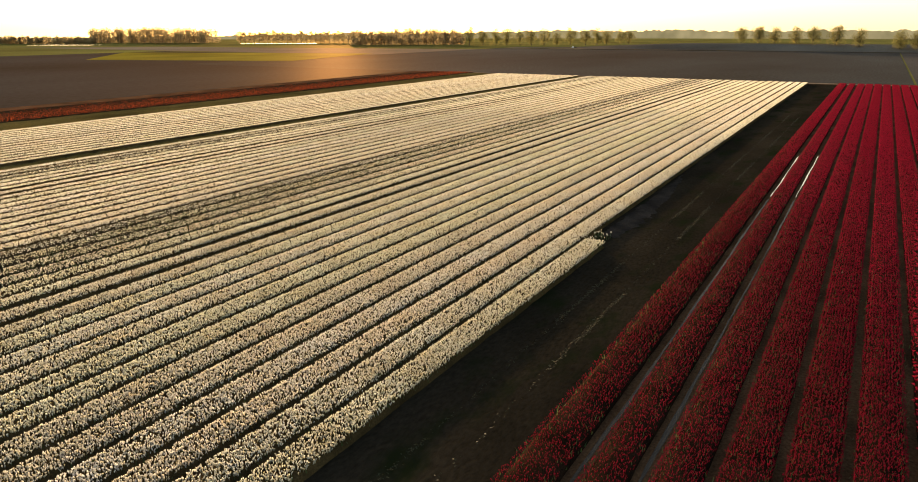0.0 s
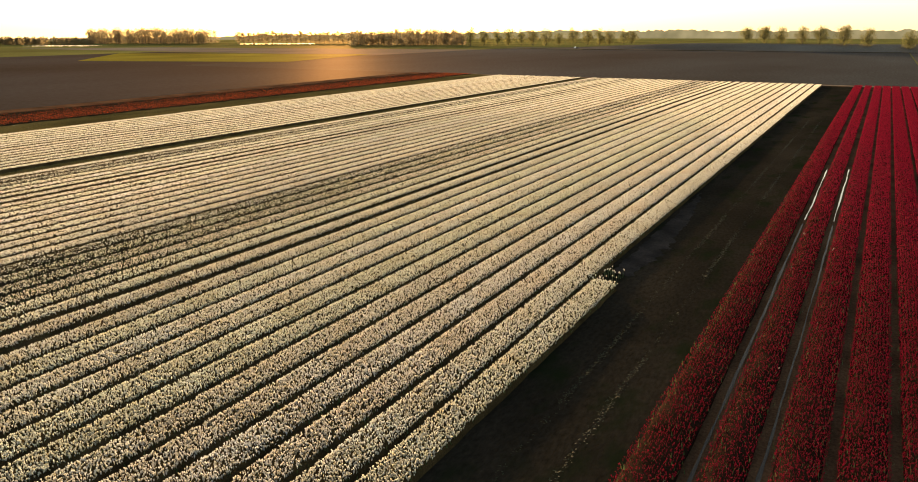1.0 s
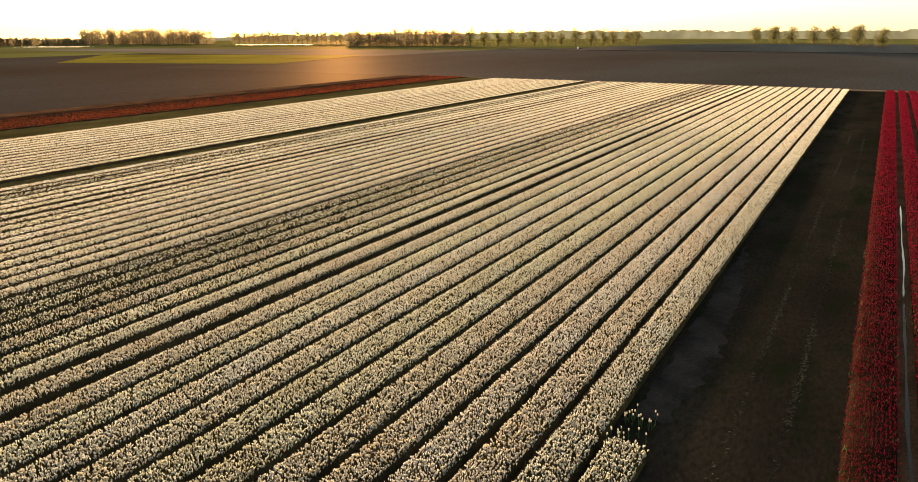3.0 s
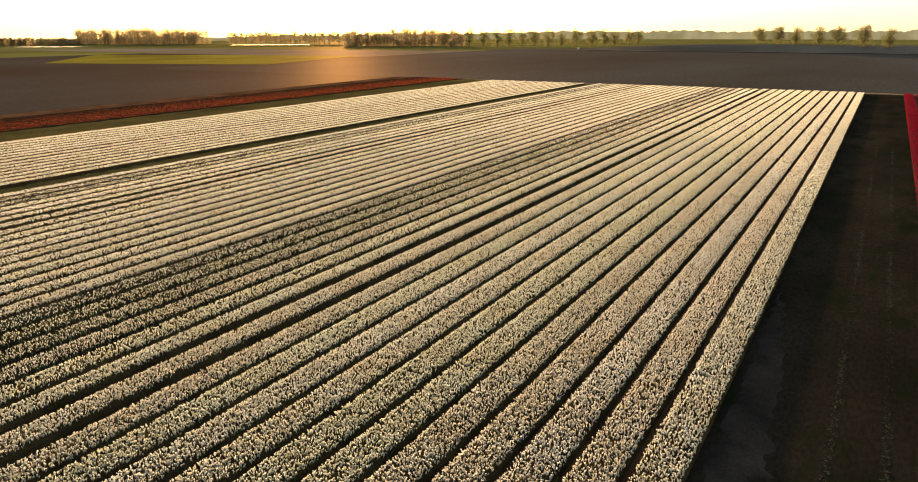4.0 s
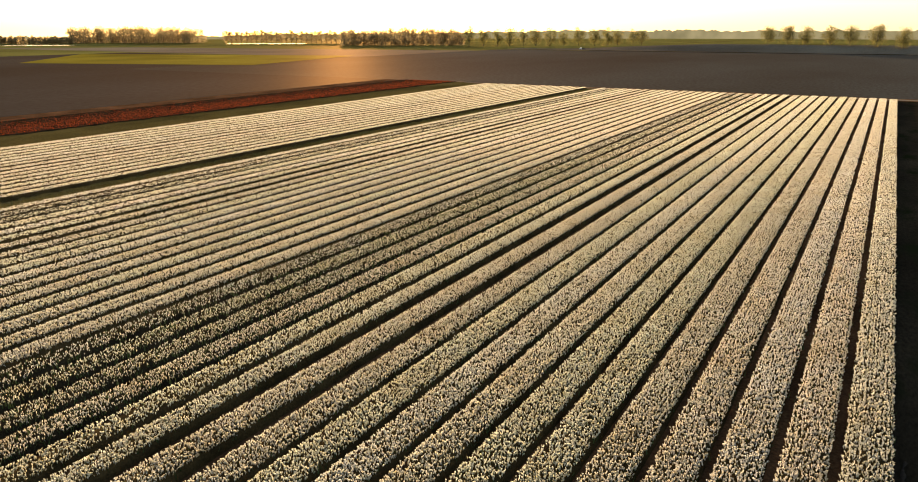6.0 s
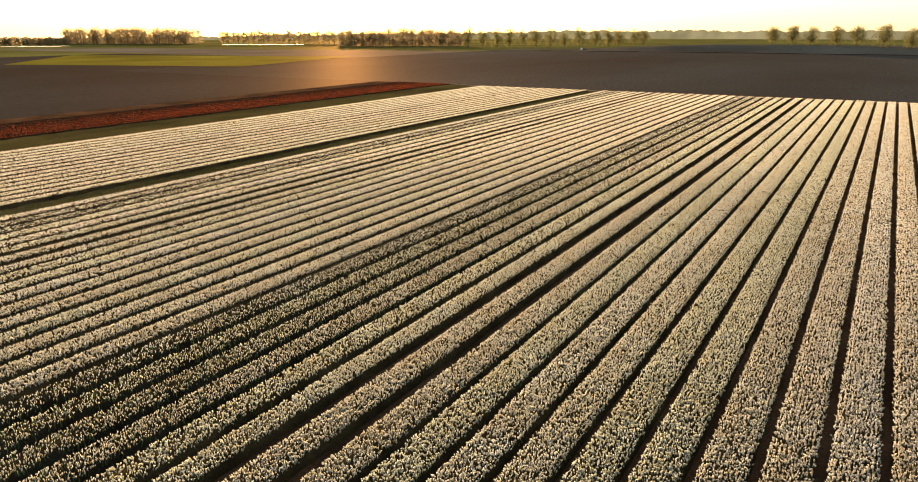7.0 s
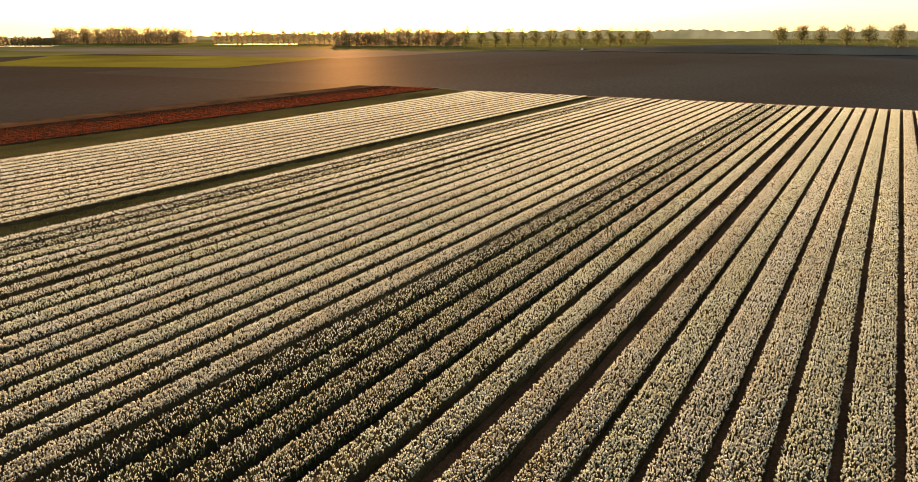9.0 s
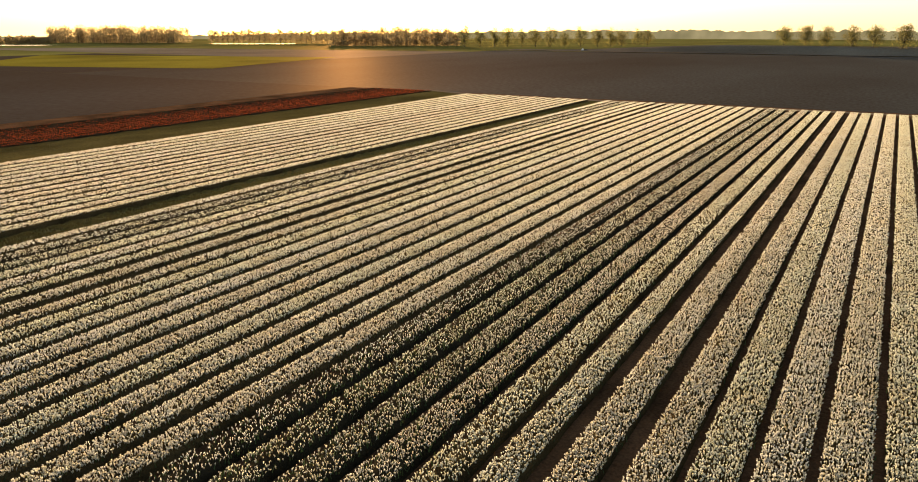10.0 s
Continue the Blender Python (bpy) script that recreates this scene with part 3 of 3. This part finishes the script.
def leaf_cloud(rng, centres, radii, per, size):
    """Small leaf sprays, as bent quads, thrown round clump centres."""
    c = np.repeat(centres, per, 0)
    r = np.repeat(radii, per)[:, None]
    d = rng.normal(0, 1, (len(c), 3))
    d /= np.linalg.norm(d, axis=1, keepdims=True)
    p = c + d * r * rng.uniform(0.2, 1.0, (len(c), 1)) ** 0.5
    u = rng.normal(0, 1, (len(c), 3))
    u /= np.linalg.norm(u, axis=1, keepdims=True)
    w = np.cross(u, rng.normal(0, 1, (len(c), 3)))
    w /= np.linalg.norm(w, axis=1, keepdims=True)
    s = size * rng.uniform(0.5, 1.2, (len(c), 1))
    v = np.stack([p - u * s, p - w * s * 0.7, p + u * s, p + w * s * 0.7], 1)
    return v.reshape(-1, 3), np.arange(len(c) * 4).reshape(-1, 4)


def tree_meshes(seed, tall, wide, clumps=80, per=56, size=0.26, mat=None):
    rng = np.random.default_rng(seed)
    bm = bmesh.new()
    top = tall * 0.84
    pts = [Vector((rng.normal(0, 0.012) * tall * q, rng.normal(0, 0.012) * tall * q, top * q - 0.1)) for q in (0, 0.25, 0.5, 0.75, 1.0)]
    for k in range(4):
        limb(bm, pts[k], pts[k + 1], tall * 0.012 * (1 - 0.22 * k), tall * 0.012 * (1 - 0.22 * (k + 1)), 7)
    centres, radii = [], []
    for k in range(clumps):
        q = 0.08 + 0.84 * rng.beta(1.9, 1.9)
        reach = wide * 0.5 * (math.sin(math.pi * min(1.0, 0.12 + q * 0.86)) ** 0.7)
        a, d = rng.uniform(0, 6.283), reach * rng.uniform(0.15, 0.92)
        c = Vector((d * math.cos(a), d * math.sin(a), tall * q * 0.97))
        centres.append(c), radii.append(wide * rng.uniform(0.13, 0.22) * (1.15 - 0.3 * q))
        if k % 3 == 0:
            stem = pts[min(3, int(q * 3.2))]
            limb(bm, stem, c, tall * 0.007, tall * 0.002, 4)
    trunk = bpy.data.meshes.new("trunk")
    bm.to_mesh(trunk)
    bm.free()
    trunk.materials.append(M_BARK)
    v, f = leaf_cloud(rng, np.array(centres), np.array(radii), per, size)
    return trunk, mesh_from("crown", v, f, mat or M_CROWN)


def tree(meshes, x, y, turn, scale, label, group):
    ob = holder("tree", x, y, float(bank_height(x, y)) - 0.06, label, "tree", group)
    ob.rotation_euler = (0, 0, turn)
    ob.scale = (scale, scale, scale)
    part("trunk", meshes[0], ob)
    part("crown", meshes[1], ob, "", "stuff")
    return ob


def tree_rows():
    rng = np.random.default_rng(31)
    broad = [tree_meshes(900 + k, 15.0, 13.0) for k in range(4)]
    slim = [tree_meshes(920 + k, 11.5, 9.0, 44, 50, 0.25, M_CROWN) for k in range(4)]
    small = [tree_meshes(940 + k, 11.0, 7.0, 42, 50, 0.24, M_WOOD) for k in range(3)]
    # open row along the far road, single trees with gaps
    for k, x in enumerate((-61.8, -51.7, -42.6, -31.0, -21.9, -9.8, 1.5, 20.8, 28.6)):
        tree(broad[k % 4], x, 468.5 - 0.25 * x, rng.uniform(0, 6), rng.uniform(0.66, 0.80), "lone spring tree with a loose olive crown beside a far road", "roadside trees")
    # closer-set row before the low sun
    for k, q in enumerate((0.0, 0.085, 0.165, 0.235, 0.315, 0.39, 0.47, 0.55, 0.635, 0.73, 0.80, 0.86, 0.95, 1.0)):
        tree(slim[k % 4], -262 + 106 * q, 513 + 58 * q, rng.uniform(0, 6), rng.uniform(1.0, 1.28), "hazy backlit tree in a row along the field edge", "field edge trees")
    # small far avenue under the glow
    for k in range(26):
        q = k / 25
        tree(small[k % 3], -494 + 92 * q, 508 + 52 * q, rng.uniform(0, 6), rng.uniform(0.85, 1.15), "small far avenue tree lost in the evening haze", "avenue trees")


def wood(x0, y0, x1, y1, deep, tall, n, seed, label):
    """A far wood: many crowns grown into one uneven mass, with trunks."""
    rng = np.random.default_rng(seed)
    ob = holder("wood", x0, y0, -0.06, label, "wood", kind="stuff")
    vs, fs, count = [], [], 0
    bm = bmesh.new()
    side = np.array((-(y1 - y0), x1 - x0)) / math.hypot(x1 - x0, y1 - y0)
    for k in range(n):
        q, d = (k + rng.uniform(0, 1)) / n, rng.uniform(0, deep)
        x, y = (x1 - x0) * q + side[0] * d, (y1 - y0) * q + side[1] * d
        h = tall * rng.uniform(0.76, 1.0) * (0.86 + 0.14 * math.sin(q * math.pi))
        limb(bm, (x, y, 0), (x + rng.normal(0, 0.4), y + rng.normal(0, 0.4), h * 0.8), h * 0.014, h * 0.005)
        m = 14
        a, e = rng.uniform(0, 6.28, m), rng.uniform(0.06, 0.93, m)
        reach = h * 0.36 * np.sin(np.pi * np.clip(0.15 + e * 0.83, 0, 1)) ** 0.6 * rng.uniform(0.2, 1, m)
        c = np.stack([x + reach * np.cos(a), y + reach * np.sin(a), h * e * 0.95], -1)
        v, f = leaf_cloud(rng, c, h * rng.uniform(0.11, 0.21, m), 20, 0.50)
        vs.append(v), fs.append(f + count)
        count += len(v)
    part_bm("trunks", bm, M_BARK, ob)
    part("crowns", mesh_from("crowns", np.concatenate(vs), np.concatenate(fs), M_WOOD), ob, "", "stuff")


tree_rows()
wood(-626, 438, -520, 490, 42, 15.8, 120, 61, "dense wood of bare brown and olive trees")
wood(-350, 478, -272, 522, 30, 13.6, 84, 62, "dense wood glowing in front of the low sun")
wood(-760, 330, -590, 425, 30, 7.4, 170, 63, "far dark tree belt on the horizon")


def far_distance():
    """Tree line and land many fields away, a plain glowing backdrop 2.4 km off with the haze put into its emission."""
    mat = bpy.data.materials.new("haze_glow_distance")
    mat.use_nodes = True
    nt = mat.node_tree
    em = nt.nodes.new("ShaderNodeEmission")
    # emission colour holds the haze; no light falls on this strip
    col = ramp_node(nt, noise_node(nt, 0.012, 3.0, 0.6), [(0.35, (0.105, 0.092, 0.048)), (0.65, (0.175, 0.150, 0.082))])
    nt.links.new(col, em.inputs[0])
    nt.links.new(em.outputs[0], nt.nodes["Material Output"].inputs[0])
    rng = np.random.default_rng(5)
    n = 2400
    a = np.radians(np.linspace(-20, 100, n))
    rough = np.zeros(n)
    for wave, height in ((9, 1.6), (50, 1.1), (170, 2.2), (420, 2.4), (1100, 1.6)):
        rough += np.interp(np.linspace(0, wave, n), np.arange(wave + 1), rng.uniform(-height, height, wave + 1))
    top = rough + np.interp(np.degrees(a), (-20, 0, 9, 12, 16, 30, 40, 50, 62, 100), (6, 6, 4, 8, 7, 3, -2, -7, -10, -10))
    x, y = -10 - 2400 * np.sin(a), 40 + 2400 * np.cos(a)
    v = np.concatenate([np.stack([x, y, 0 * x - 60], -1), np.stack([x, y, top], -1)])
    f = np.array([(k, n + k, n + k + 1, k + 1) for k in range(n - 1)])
    tagged(new("backdrop", mesh_from("backdrop", v, f, mat)), "pale glowing backdrop of distant trees and land with painted haze", "backdrop", kind="structure")


far_distance()


# ---- small truck on the far field ----
def box(bm, x0, x1, y0, y1, z0, z1, inset=0.0):
    lo = [bm.verts.new(p) for p in ((x0, y0, z0), (x1, y0, z0), (x1, y1, z0), (x0, y1, z0))]
    hi = [bm.verts.new(p) for p in ((x0 + inset, y0 + inset * 0.4, z1), (x1 - inset, y0 + inset * 0.4, z1), (x1 - inset, y1 - inset * 0.4, z1), (x0 + inset, y1 - inset * 0.4, z1))]
    bm.faces.new(lo[::-1]), bm.faces.new(hi)
    for k in range(4):
        bm.faces.new((lo[k], lo[(k + 1) % 4], hi[(k + 1) % 4], hi[k]))


def pickup_truck(x, y):
    ob = holder("pickup_truck", x, y, -0.03, "small truck with white cab and dark open load bed", "truck")
    ob.rotation_euler = (0, 0, radians(20))
    ob.scale = (0.75, 0.75, 0.75)
    bm = bmesh.new()
    box(bm, -2.15, -0.55, -0.82, 0.82, 0.40, 1.05, 0.05)
    box(bm, -1.85, -0.58, -0.80, 0.80, 1.05, 1.80, 0.16)
    bmesh.ops.bevel(bm, geom=bm.edges[:], offset=0.05, segments=2, affect="EDGES")
    part_bm("cab", bm, M_PAINT, ob, "white painted cab")
    bm = bmesh.new()
    box(bm, -0.55, 2.15, -0.80, 0.80, 0.55, 0.72)
    for x0, x1, y0, y1 in ((-0.50, 2.12, -0.80, -0.74), (-0.50, 2.12, 0.74, 0.80), (2.09, 2.15, -0.74, 0.74), (-0.53, -0.47, -0.74, 0.74)):
        box(bm, x0, x1, y0, y1, 0.72, 1.12)
    part_bm("load_bed", bm, M_DARK_PAINT, ob, "dark open load bed")
    bm = bmesh.new()
    box(bm, -1.74, -1.70, -0.62, 0.62, 1.16, 1.66, 0.02)
    part_bm("windscreen", bm, M_GLASS, ob)
    for s in (-1, 1):
        bm = bmesh.new()
        box(bm, -1.50, -0.80, s * 0.74 - 0.03, s * 0.74 + 0.03, 1.20, 1.62, 0.05)
        part_bm("side_window", bm, M_GLASS, ob)
        for wx in (-1.45, 1.35):
            bm = bmesh.new()
            bmesh.ops.create_cone(bm, cap_ends=True, segments=16, radius1=0.34, radius2=0.34, depth=0.2,
                                  matrix=pose(wx, s * 0.72, 0.34, 90, 0, 0))
            wheel = part_bm("wheel", bm, M_TYRE, ob)
            bm = bmesh.new()
            bmesh.ops.create_cone(bm, cap_ends=True, segments=12, radius1=0.19, radius2=0.19, depth=0.03,
                                  matrix=pose(wx, s * 0.83, 0.34, 90, 0, 0))
            part_bm("rim", bm, M_PAINT, wheel, "pale steel rim")


pickup_truck(-159, 463)
